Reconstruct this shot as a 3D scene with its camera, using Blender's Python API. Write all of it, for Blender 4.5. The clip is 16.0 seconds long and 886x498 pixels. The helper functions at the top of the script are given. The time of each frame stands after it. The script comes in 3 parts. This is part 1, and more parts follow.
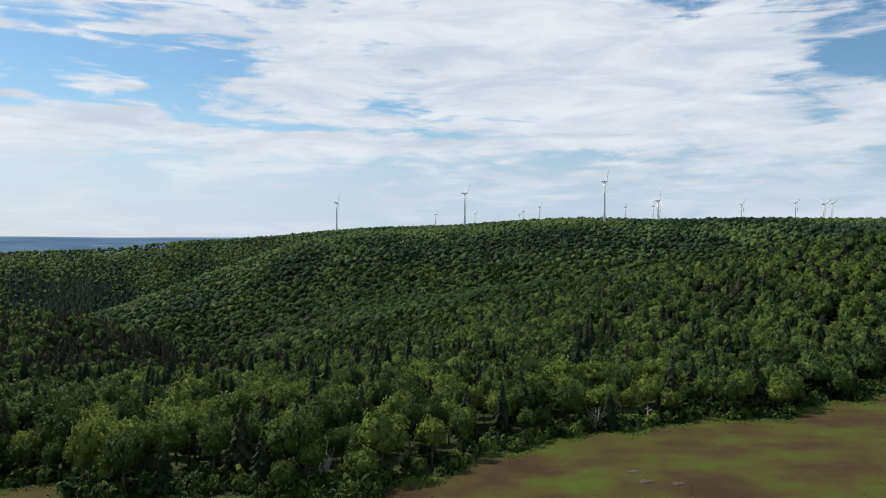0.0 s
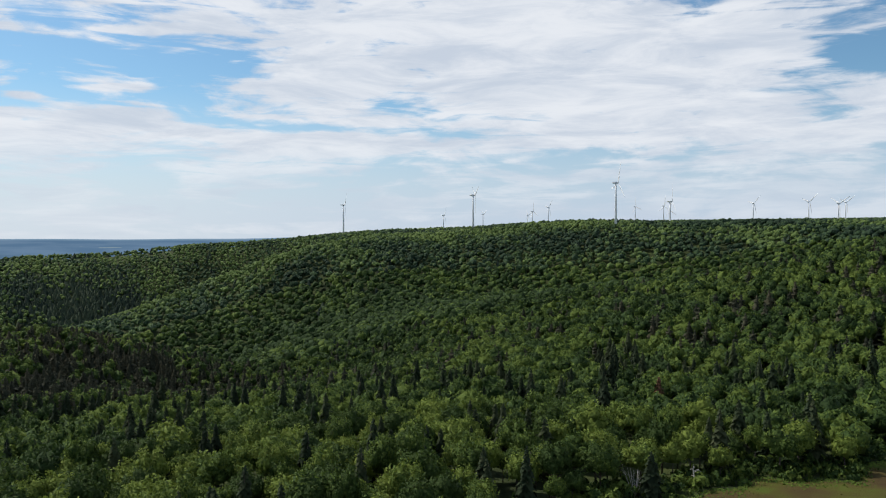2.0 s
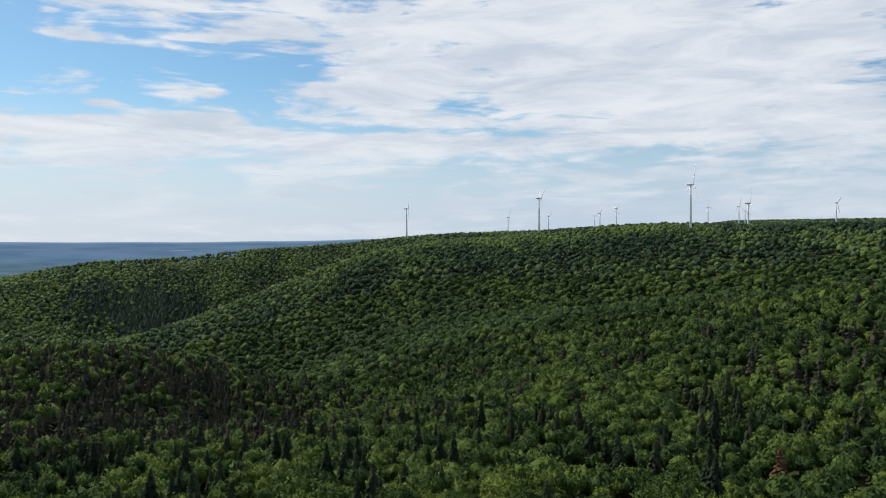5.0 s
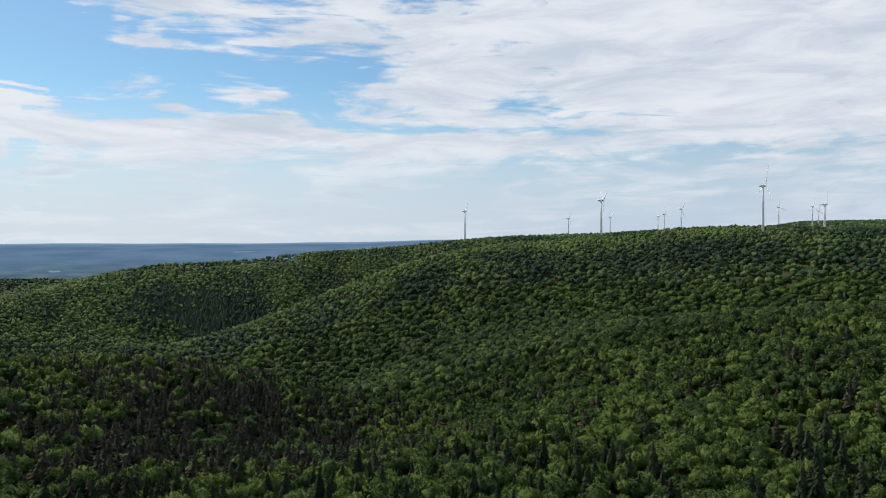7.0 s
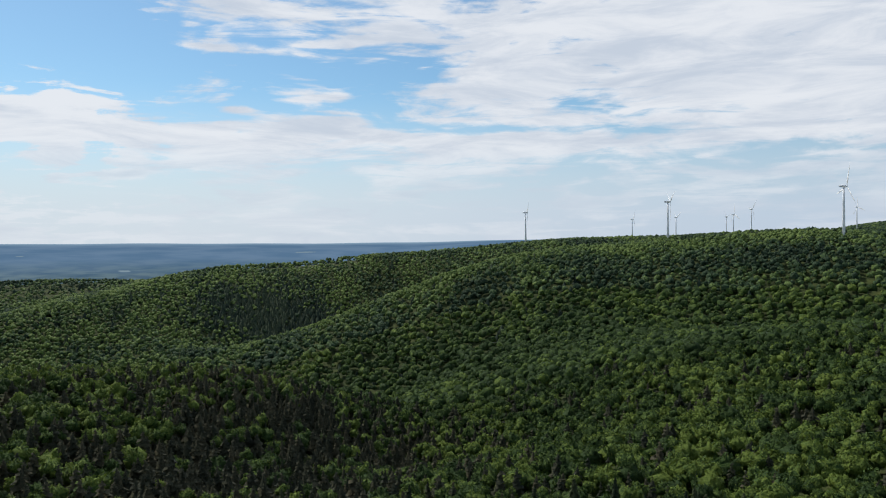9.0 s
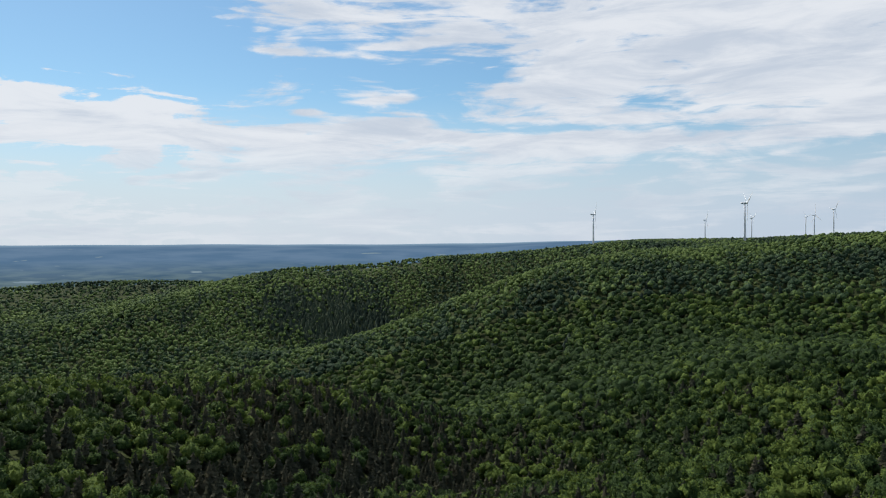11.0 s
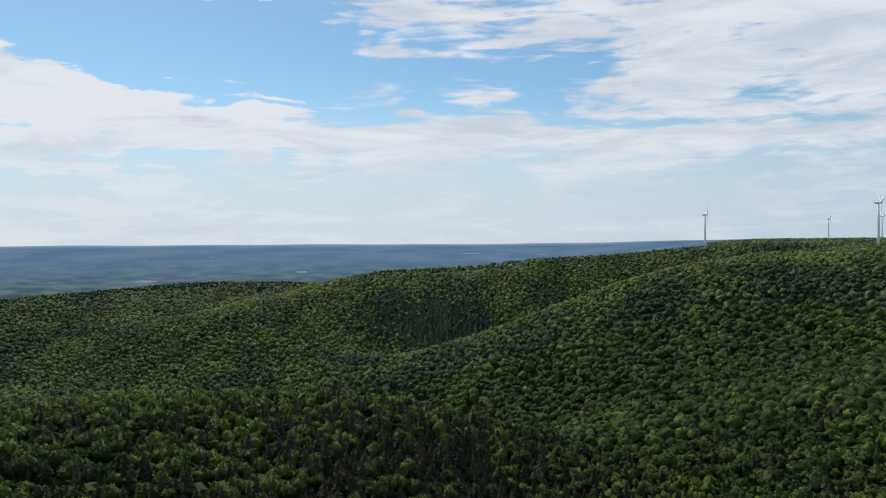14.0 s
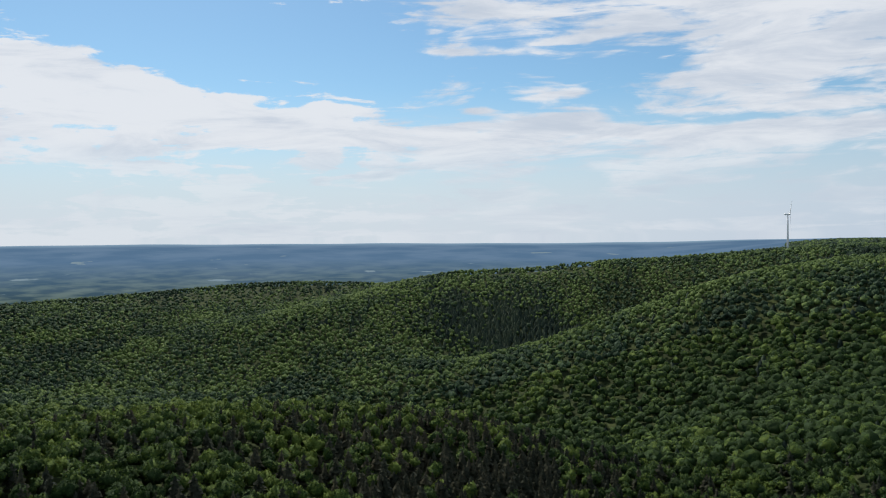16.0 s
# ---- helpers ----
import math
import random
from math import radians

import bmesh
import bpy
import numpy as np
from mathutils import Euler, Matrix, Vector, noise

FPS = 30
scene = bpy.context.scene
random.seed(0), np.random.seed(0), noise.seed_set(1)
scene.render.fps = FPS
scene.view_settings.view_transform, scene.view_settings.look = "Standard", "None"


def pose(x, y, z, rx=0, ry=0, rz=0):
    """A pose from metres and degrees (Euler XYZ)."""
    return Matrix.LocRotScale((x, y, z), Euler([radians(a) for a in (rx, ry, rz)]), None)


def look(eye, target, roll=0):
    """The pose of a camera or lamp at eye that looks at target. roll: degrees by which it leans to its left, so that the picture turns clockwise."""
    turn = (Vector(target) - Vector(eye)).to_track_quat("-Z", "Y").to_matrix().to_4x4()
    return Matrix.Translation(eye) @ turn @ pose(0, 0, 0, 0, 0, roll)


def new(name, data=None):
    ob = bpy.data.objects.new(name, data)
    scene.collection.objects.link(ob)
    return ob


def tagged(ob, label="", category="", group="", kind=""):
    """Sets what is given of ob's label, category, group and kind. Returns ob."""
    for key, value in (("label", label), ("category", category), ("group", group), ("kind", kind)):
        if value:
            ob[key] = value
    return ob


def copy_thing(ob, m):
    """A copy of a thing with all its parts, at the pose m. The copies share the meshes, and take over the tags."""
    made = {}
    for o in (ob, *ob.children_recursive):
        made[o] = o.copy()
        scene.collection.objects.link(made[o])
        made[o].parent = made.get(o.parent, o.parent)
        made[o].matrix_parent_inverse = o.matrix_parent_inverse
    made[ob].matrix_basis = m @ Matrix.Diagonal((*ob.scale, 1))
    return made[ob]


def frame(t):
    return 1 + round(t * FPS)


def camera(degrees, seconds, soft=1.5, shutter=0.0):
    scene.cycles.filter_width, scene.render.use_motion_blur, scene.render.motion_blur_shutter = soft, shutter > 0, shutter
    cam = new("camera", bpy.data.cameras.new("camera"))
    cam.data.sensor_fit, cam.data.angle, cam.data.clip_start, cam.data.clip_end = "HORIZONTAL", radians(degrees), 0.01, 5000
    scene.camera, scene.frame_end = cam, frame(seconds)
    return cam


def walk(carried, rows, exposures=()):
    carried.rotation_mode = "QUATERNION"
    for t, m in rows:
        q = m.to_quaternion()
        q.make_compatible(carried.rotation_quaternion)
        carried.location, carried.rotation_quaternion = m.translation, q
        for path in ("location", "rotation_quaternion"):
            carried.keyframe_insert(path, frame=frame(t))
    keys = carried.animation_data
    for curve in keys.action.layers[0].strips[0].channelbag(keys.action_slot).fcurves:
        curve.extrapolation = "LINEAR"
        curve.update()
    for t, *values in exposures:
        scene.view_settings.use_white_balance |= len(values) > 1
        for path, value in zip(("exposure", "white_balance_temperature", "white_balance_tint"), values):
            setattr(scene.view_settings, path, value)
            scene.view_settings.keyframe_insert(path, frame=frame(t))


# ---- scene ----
cam = camera(61.1, 16.0, 1.05)
PATH = [
    (0, look((0.00, 0.00, 40.00), (-13.85, 99.03, 38.55), 0.14)),
    (0.5, look((-0.98, 5.58, 41.75), (-14.82, 104.60, 40.26), 0.11)),
    (1, look((-1.97, 11.19, 43.48), (-15.78, 110.22, 41.96), 0.06)),
    (1.5, look((-3.01, 16.85, 45.21), (-16.83, 115.88, 43.66), -0.03)),
    (2, look((-4.01, 22.70, 46.77), (-18.89, 121.58, 45.21), -0.15)),
    (2.5, look((-4.95, 28.37, 48.30), (-21.08, 127.04, 46.76), -0.25)),
    (3, look((-5.91, 34.06, 50.03), (-23.32, 132.52, 48.44), -0.35)),
    (3.5, look((-6.88, 39.89, 51.48), (-25.60, 138.11, 49.90), -0.37)),
    (4, look((-7.93, 45.61, 52.97), (-27.96, 143.57, 51.41), -0.38)),
    (6.5, look((-14.06, 73.75, 60.69), (-43.00, 169.46, 59.21), -0.50)),
    (7, look((-15.40, 79.34, 62.45), (-46.22, 174.46, 60.98), -0.48)),
    (7.5, look((-16.85, 85.10, 63.98), (-49.61, 179.57, 62.54), -0.39)),
    (8, look((-18.55, 90.83, 65.49), (-53.18, 184.63, 64.02), -0.38)),
    (10.5, look((-28.19, 117.22, 71.87), (-72.34, 206.93, 70.46), -0.53)),
    (11, look((-30.13, 122.41, 73.28), (-76.34, 211.08, 71.88), -0.47)),
    (11.5, look((-32.31, 127.40, 74.77), (-80.51, 215.00, 73.36), -0.38)),
    (12, look((-34.58, 132.35, 76.23), (-84.71, 218.87, 74.79), -0.40)),
    (12.5, look((-36.99, 137.17, 77.55), (-89.03, 222.55, 76.10), -0.44)),
    (13, look((-39.36, 142.04, 78.94), (-93.31, 226.23, 77.51), -0.50)),
    (13.5, look((-41.69, 146.84, 80.24), (-97.51, 229.80, 78.78), -0.54)),
    (14, look((-44.13, 151.59, 81.50), (-101.85, 233.23, 80.00), -0.60)),
    (14.5, look((-46.80, 156.42, 82.86), (-106.40, 236.69, 81.30), -0.62)),
    (15, look((-49.64, 161.24, 84.25), (-111.08, 240.12, 82.64), -0.57)),
    (15.5, look((-52.69, 165.79, 85.49), (-115.88, 243.27, 83.87), -0.61)),
    (16, look((-55.68, 170.21, 86.81), (-120.58, 246.28, 85.16), -0.62)),
]
walk(cam, PATH, [(0, 0.0), (8, -0.02), (16, -0.07)])

# ---- sky, sun ----
SUN_AZ, SUN_EL = 64.0, 49.0          # degrees west of north, degrees up


def sky_world():
    world = bpy.data.worlds.new("sky")
    scene.world = world
    world.use_nodes = True
    nt = world.node_tree
    nt.nodes.clear()
    N, L = nt.nodes.new, nt.links.new

    def put(sock, v):
        if isinstance(v, (int, float)):
            sock.default_value = v
        else:
            L(v, sock)

    def m(op, a, b=0.0, c=None):
        n = N("ShaderNodeMath")
        n.operation = op
        put(n.inputs[0], a), put(n.inputs[1], b)
        if c is not None:
            put(n.inputs[2], c)
        return n.outputs[0]

    def ramp(v, lo, hi):
        n = N("ShaderNodeMapRange")
        n.interpolation_type = "SMOOTHSTEP"
        put(n.inputs["Value"], v)
        n.inputs["From Min"].default_value, n.inputs["From Max"].default_value = lo, hi
        return n.outputs[0]

    co = N("ShaderNodeTexCoord").outputs["Generated"]
    sep = N("ShaderNodeSeparateXYZ")
    L(co, sep.inputs[0])
    x, y, z = sep.outputs
    az = m("MULTIPLY", m("ARCTAN2", m("MULTIPLY", x, -1.0), y), 57.2958)
    el = m("MULTIPLY", m("ARCSINE", z), 57.2958)
    deck = N("ShaderNodeCombineXYZ")
    L(az, deck.inputs[0]), L(m("MAXIMUM", el, 0.0), deck.inputs[1])

    def fbm(scale, detail, rough, dist, stretch=(1, 1, 1), turn=0.0, shift=0.0):
        mp = N("ShaderNodeMapping")
        mp.inputs["Scale"].default_value = stretch
        mp.inputs["Rotation"].default_value = (0, 0, radians(turn))
        mp.inputs["Location"].default_value = (shift, shift * 0.7, 0)
        L(deck.outputs[0], mp.inputs[0])
        n = N("ShaderNodeTexNoise")
        L(mp.outputs[0], n.inputs["Vector"])
        n.inputs["Scale"].default_value, n.inputs["Detail"].default_value = scale, detail
        n.inputs["Roughness"].default_value, n.inputs["Distortion"].default_value = rough, dist
        return n.outputs[0]

    big = fbm(1.0, 10, 0.60, 0.5, (0.10, 0.26, 1), 6)
    fine = fbm(1.0, 8, 0.55, 0.7, (0.17, 1.25, 1), -6, 3.0)
    body = m("SUBTRACT", m("ADD", m("MULTIPLY", big, 0.92), m("MULTIPLY", fine, 0.56)), 0.24)
    # where the cloud thickens (+) and thins (-): azimuth, elevation, widths, slope, amount
    field = 0.0
    for a0, e0, wa, we, sl, k in CLOUDS:
        da = m("SUBTRACT", az, a0)
        de = m("SUBTRACT", m("SUBTRACT", el, e0), m("MULTIPLY", da, sl))
        q = m("ADD", m("POWER", m("ABSOLUTE", m("DIVIDE", da, wa)), 2.0), m("POWER", m("ABSOLUTE", m("DIVIDE", de, we)), 2.0))
        field = m("ADD", field, m("MULTIPLY", m("EXPONENT", m("MULTIPLY", q, -1.0)), k))
    dense = m("ADD", body, field)
    puffs = fbm(1.0, 10, 0.62, 0.3, (0.30, 0.62, 1), 8, 11.0)
    west = ramp(az, 38, 50)                                        # crisper heaps there, thin veils elsewhere
    heaped = m("ADD", dense, m("MULTIPLY", m("SUBTRACT", puffs, 0.5), 0.42))
    cover = m("ADD", m("MULTIPLY", ramp(heaped, 0.47, 0.56), west), m("MULTIPLY", ramp(dense, 0.42, 0.60), m("SUBTRACT", 1.0, west)))
    haze = m("SUBTRACT", 1.0, ramp(el, 1.0, 11.5))
    low = m("SUBTRACT", 1.0, ramp(el, 2.5, 7.5))
    sky = N("ShaderNodeTexSky")
    sky.sky_type, sky.sun_disc = "NISHITA", False
    sky.sun_elevation, sky.sun_rotation = radians(SUN_EL), radians(-SUN_AZ)
    sky.altitude, sky.air_density, sky.dust_density, sky.ozone_density = 200, 1.0, 0.6, 1.4
    blue = N("ShaderNodeVectorMath")
    blue.operation = "SCALE"
    L(sky.outputs[0], blue.inputs[0])
    blue.inputs["Scale"].default_value = 0.108
    tinted = N("ShaderNodeVectorMath")
    tinted.operation = "MULTIPLY"
    L(blue.outputs[0], tinted.inputs[0])
    tinted.inputs[1].default_value = (0.69, 0.92, 1.0)

    def mix(f, a, b):
        n = N("ShaderNodeMix")
        n.data_type = "RGBA"
        put(n.inputs[0], f)
        for s, v in ((n.inputs[6], a), (n.inputs[7], b)):
            if isinstance(v, tuple):
                s.default_value = (*v, 1)
            else:
                L(v, s)
        return n.outputs[2]

    lit = m("MULTIPLY", ramp(az, 34, 56), 0.10)                # sunward clouds are the whitest
    tone = mix(ramp(m("ADD", lit, fbm(1.0, 9, 0.62, 0.5, (0.10, 0.5, 1), 5, 7.0)), 0.33, 0.66), (0.585, 0.65, 0.75), (0.815, 0.845, 0.895))
    veil = mix(ramp(az, -8, 44), (0.525, 0.622, 0.760), (0.655, 0.728, 0.820))
    col = mix(m("MULTIPLY", haze, 0.92), tinted.outputs[0], veil)
    col = mix(m("MULTIPLY", cover, m("SUBTRACT", 0.96, m("MULTIPLY", low, 0.5))), col, tone)
    bg, out = N("ShaderNodeBackground"), N("ShaderNodeOutputWorld")
    L(col, bg.inputs["Color"])
    bg.inputs["Strength"].default_value = 1.0
    L(bg.outputs[0], out.inputs[0])


CLOUDS = [
    (4, 14, 16, 6, 0.0, 0.25), (-12, 8, 12, 4, 0.0, 0.15), (64, 10.2, 16, 1.9, 0.17, 0.36), (42, 7.4, 10, 1.0, 0.12, 0.20),
    (54, 14.4, 15, 2.6, 0.10, -0.36), (34, 12.5, 7, 2.0, 0.0, -0.05), (31, 8.6, 7, 0.5, -0.06, 0.12), (29, 14.5, 7, 0.6, -0.10, 0.14), (70, 17.5, 10, 2.5, 0.0, -0.26), (8, 10.3, 6, 0.8, -0.12, -0.14),
    (0, 5.8, 4, 0.9, 0.0, -0.20), (-21.5, 11.5, 3.2, 1.2, 0.15, -0.24), (-10, 18.0, 6, 1.0, 0.0, -0.26), (-18, 4.6, 9, 1.3, 0.0, -0.12),
    (17, 8.2, 8, 0.45, 0.02, -0.20), (17, 7.1, 8, 0.5, 0.04, 0.14), (33, 10.5, 2.6, 0.7, 0.0, 0.22), (37.5, 9.5, 1.3, 0.35, 0.0, 0.28), (36, 13.6, 9, 0.35, 0.03, 0.17),
    (28, 9.6, 10, 0.8, 0.0, -0.12), (20, 7.3, 12, 1.2, 0.08, 0.12),
]
sky_world()
sun = new("sun", bpy.data.lights.new("sun", "SUN"))
sun.data.energy, sun.data.angle, sun.data.color = 3.9, radians(0.6), (1.0, 0.95, 0.86)
sun.matrix_world = look((0, 0, 0), (math.sin(radians(SUN_AZ)), -math.cos(radians(SUN_AZ)), -math.tan(radians(SUN_EL))))


# ---- materials ----
def material(name, colours, scale=1.0, rough=0.85, bump=0.0, bump_scale=8.0, deep=0.3, tint=0.0, island=0.0, sheen=0.0, metal=0.0, stops=None, detail=5, rand=0.0, fine=0.0):
    """Noise between colours, in world metres; tint: how far the 'tint' attribute shifts the mix; island, rand: the same by piece, by object."""
    mat = bpy.data.materials.new(name)
    mat.use_nodes = True
    nt = mat.node_tree
    N, L = nt.nodes.new, nt.links.new
    bsdf = nt.nodes["Principled BSDF"]
    bsdf.inputs["Roughness"].default_value, bsdf.inputs["Metallic"].default_value = rough, metal
    bsdf.inputs["Specular IOR Level"].default_value = 0.12
    geo = N("ShaderNodeNewGeometry")
    noi = N("ShaderNodeTexNoise")
    noi.inputs["Scale"].default_value, noi.inputs["Detail"].default_value, noi.inputs["Roughness"].default_value = scale, detail, 0.6
    L(geo.outputs["Position"], noi.inputs["Vector"])
    value = noi.outputs[0]

    def add(sock, k):
        nonlocal value
        a = N("ShaderNodeMath")
        a.operation = "SUBTRACT"
        L(sock, a.inputs[0])
        a.inputs[1].default_value = 0.5
        b = N("ShaderNodeMath")
        b.operation = "MULTIPLY_ADD"
        L(a.outputs[0], b.inputs[0])
        b.inputs[1].default_value = k
        L(value, b.inputs[2])
        value = b.outputs[0]

    if fine:
        n3 = N("ShaderNodeTexNoise")
        n3.inputs["Scale"].default_value, n3.inputs["Detail"].default_value = fine, 3
        L(geo.outputs["Position"], n3.inputs["Vector"])
        add(n3.outputs[0], 0.7)
    if tint:
        at = N("ShaderNodeAttribute")
        at.attribute_name = "tint"
        add(at.outputs["Fac"], tint)
    if island:
        add(geo.outputs["Random Per Island"], island)
    if rand:
        add(N("ShaderNodeObjectInfo").outputs["Random"], rand)
    cr = N("ShaderNodeValToRGB")
    stops = stops or [0.3 + 0.4 * i / max(1, len(colours) - 1) for i in range(len(colours))]
    while len(cr.color_ramp.elements) < len(colours):
        cr.color_ramp.elements.new(0.5)
    for e, p, c in zip(cr.color_ramp.elements, stops, colours):
        e.position, e.color = p, (*c, 1)
    L(value, cr.inputs[0])
    L(cr.outputs[0], bsdf.inputs["Base Color"])
    if bump:
        n2 = N("ShaderNodeTexNoise")
        n2.inputs["Scale"].default_value, n2.inputs["Detail"].default_value = bump_scale, 6
        L(geo.outputs["Position"], n2.inputs["Vector"])
        bp = N("ShaderNodeBump")
        bp.inputs["Strength"].default_value, bp.inputs["Distance"].default_value = bump, deep
        L(n2.outputs[0], bp.inputs["Height"])
        L(bp.outputs[0], bsdf.inputs["Normal"])
    if sheen:                                   # thin leaves let some light through
        tr = N("ShaderNodeBsdfTranslucent")
        L(cr.outputs[0], tr.inputs["Color"])
        mx = N("ShaderNodeMixShader")
        mx.inputs[0].default_value = sheen
        L(bsdf.outputs[0], mx.inputs[1]), L(tr.outputs[0], mx.inputs[2])
        L(mx.outputs[0], nt.nodes["Material Output"].inputs[0])
    return mat


M_LEAF = material("maple_leaves", [(0.027, 0.052, 0.015), (0.052, 0.092, 0.021), (0.114, 0.162, 0.031)], 0.05, 0.75, tint=0.62, island=0.32, sheen=0.24, fine=1.6, bump=0.9, bump_scale=1.7, deep=0.6)
# distant foliage: the blue of haze is put into the leaf colour
M_LEAF_HAZED = material("hazed_maple_leaves", [(0.027, 0.050, 0.028), (0.047, 0.084, 0.039), (0.126, 0.182, 0.050)], 0.012, 0.75, tint=0.56, island=0.14, sheen=0.22, fine=0.7, bump=0.8, bump_scale=0.7, deep=0.7)
M_LEAF_NEAR = material("broadleaf_leaves", [(0.043, 0.074, 0.018), (0.082, 0.130, 0.026), (0.160, 0.212, 0.040)], 0.08, 0.7, island=0.32, sheen=0.26, rand=0.75, fine=3.4, bump=0.9, bump_scale=4.0, deep=0.3)
M_NEEDLE = material("spruce_needles", [(0.027, 0.032, 0.020), (0.044, 0.048, 0.029), (0.070, 0.066, 0.040)], 0.12, 0.85, tint=0.5, island=0.2, sheen=0.12, fine=1.8, bump=0.8, bump_scale=2.0, deep=0.4)
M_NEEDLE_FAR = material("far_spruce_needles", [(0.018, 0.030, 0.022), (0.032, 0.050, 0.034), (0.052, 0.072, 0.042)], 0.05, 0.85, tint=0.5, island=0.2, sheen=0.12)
M_NEEDLE_NEAR = material("spruce_needles_near", [(0.018, 0.028, 0.014), (0.029, 0.044, 0.021), (0.05, 0.062, 0.029)], 0.5, 0.85, island=0.2, sheen=0.12, rand=0.5)
M_DEAD = material("dead_needles", [(0.080, 0.040, 0.022), (0.13, 0.070, 0.040)], 0.6, 0.9, island=0.3)
M_BARK = material("bark", [(0.05, 0.042, 0.034), (0.14, 0.12, 0.10)], 3.0, 0.9, bump=0.6)
M_PALE = material("weathered_dead_wood", [(0.30, 0.29, 0.26), (0.55, 0.53, 0.49)], 4.0, 0.9, bump=0.4)
M_FLOOR = material("forest_floor", [(0.018, 0.026, 0.010), (0.035, 0.048, 0.016), (0.06, 0.075, 0.022)], 0.06, 0.95, bump=0.8, bump_scale=1.2)
M_FIELD = material("barren_field", [(0.048, 0.030, 0.013), (0.064, 0.048, 0.015), (0.068, 0.066, 0.013), (0.066, 0.094, 0.013)], 0.065, 0.95, bump=0.7, bump_scale=3.0, stops=[0.36, 0.47, 0.55, 0.64], detail=9)
M_GRASS = material("edge_grass", [(0.07, 0.12, 0.022), (0.12, 0.17, 0.03)], 0.4, 0.9, island=0.4, sheen=0.2)
M_WHITE = material("turbine_white_paint", [(0.76, 0.77, 0.78), (0.83, 0.83, 0.83)], 0.15, 0.45)


# ---- land ----
BROAD_AT = [(-1600 + 550 * i, -150 + 550 * j) for j in range(6) for i in range(6)]
FINE_AT = [(-1120 + 235 * i, 270 + 235 * j) for j in range(7) for i in range(8)]
BROAD = [-47, -24, 4, -2, -17, 3, 13, -67, -37, 36, -5, 30, 40, -138, 52, -45, 47, 44, 73, -28, 6, 38, 28, 45, -7, 3, 33, 10, 43, 27, -18, -23, -4, 60, 44, 15]
FINE = [10, 15, -12, 27, -17, -18, -10, 1, 3, 5, -21, 18, -46, -9, 34, 4, 3, -2, -77, -86, -17, 12, -31, 11, 72, 6, -31, -54, -20, -30, 3, 6, 53, 13, -51, 24, 5, 21, 25, -1, 54, 13, -78, -25, 12, 20, 1, -4, 32, 45, 26, 18, 13, -14, -2, -3]
# crest of the spur, the gully behind it, the near ravine, the near shoulder's edge: width, then easting, northing and rise along each line
FOLDS = [
    (85, [(-791, 1095, -31), (-700, 1124, -2), (-611, 1109, 11), (-541, 1130, 11), (-481, 1164, 4), (-427, 1213, 1), (-378, 1287, 4), (-328, 1378, 16)]),
    (85, [(-930, 1190, 1), (-800, 1240, -39), (-700, 1255, -2), (-620, 1300, 1), (-530, 1350, 0), (-440, 1420, 2)]),
    (60, [(-330, 760, -2), (-235, 600, -11), (-195, 480, -17), (-210, 395, -10)]),
    (60, [(-520, 430, 9), (-457, 440, 0), (-392, 467, 2), (-345, 515, 9), (-300, 575, 6)]),
]


def smooth(u):
    u = np.clip(u, 0.0, 1.0)
    return u * u * (3 - 2 * u)


def fold(x, y, width, nodes):
    """A ridge or gully along a line of nodes, its rise gliding from node to node."""
    best, rise = np.full(np.shape(x), 1e18), np.zeros(np.shape(x))
    for (ax, ay, az), (bx, by, bz) in zip(nodes, nodes[1:]):
        vx, vy = bx - ax, by - ay
        t = np.clip(((x - ax) * vx + (y - ay) * vy) / (vx * vx + vy * vy), 0, 1)
        d = (x - ax - t * vx) ** 2 + (y - ay - t * vy) ** 2
        rise = np.where(d < best, az + t * (bz - az), rise)
        best = np.minimum(best, d)
    return rise * np.exp(-best / width ** 2)


def land(x, y):
    """Height of the ground: broad rises, the folds of the near valley, the lowland beyond and the far rim."""
    x, y = np.asarray(x, float), np.asarray(y, float)
    z = -120 * smooth((-0.75 * x + 0.35 * y - 900) / 1100)
    h = np.zeros_like(z)
    for (cx, cy), a in zip(BROAD_AT, BROAD):
        h += a * np.exp(-((x - cx) ** 2 + (y - cy) ** 2) / 430.0 ** 2)
    for (cx, cy), a in zip(FINE_AT, FINE):
        h += a * np.exp(-((x - cx) ** 2 + (y - cy) ** 2) / 185.0 ** 2)
    for width, nodes in FOLDS:
        h += fold(x, y, width, nodes)
    z = z + h
    r, az = np.hypot(x, y), np.degrees(np.arctan2(-x, y))
    west = smooth((az - 12) / 14) * smooth((150 - az) / 30)          # lowland side
    rim = 33 + 19 * smooth((az - 26) / 42)
    low = -95 + (rim + 95) * smooth((r - 2300) / 2500)
    far = west * low + (1 - west) * (50 + 56 * smooth((r - 2000) / 1500) * smooth((-1 - az) / 7))
    k = smooth((r - 2000) / 600)
    return z * (1 - k) + far * k


def mesh_object(name, verts, faces, mat, smooth_on=True):
    me = bpy.data.meshes.new(name)
    me.from_pydata(verts, [], faces)
    me.materials.append(mat)
    if smooth_on:
        me.polygons.foreach_set("use_smooth", [True] * len(me.polygons))
    me.update()
    return new(name, me)


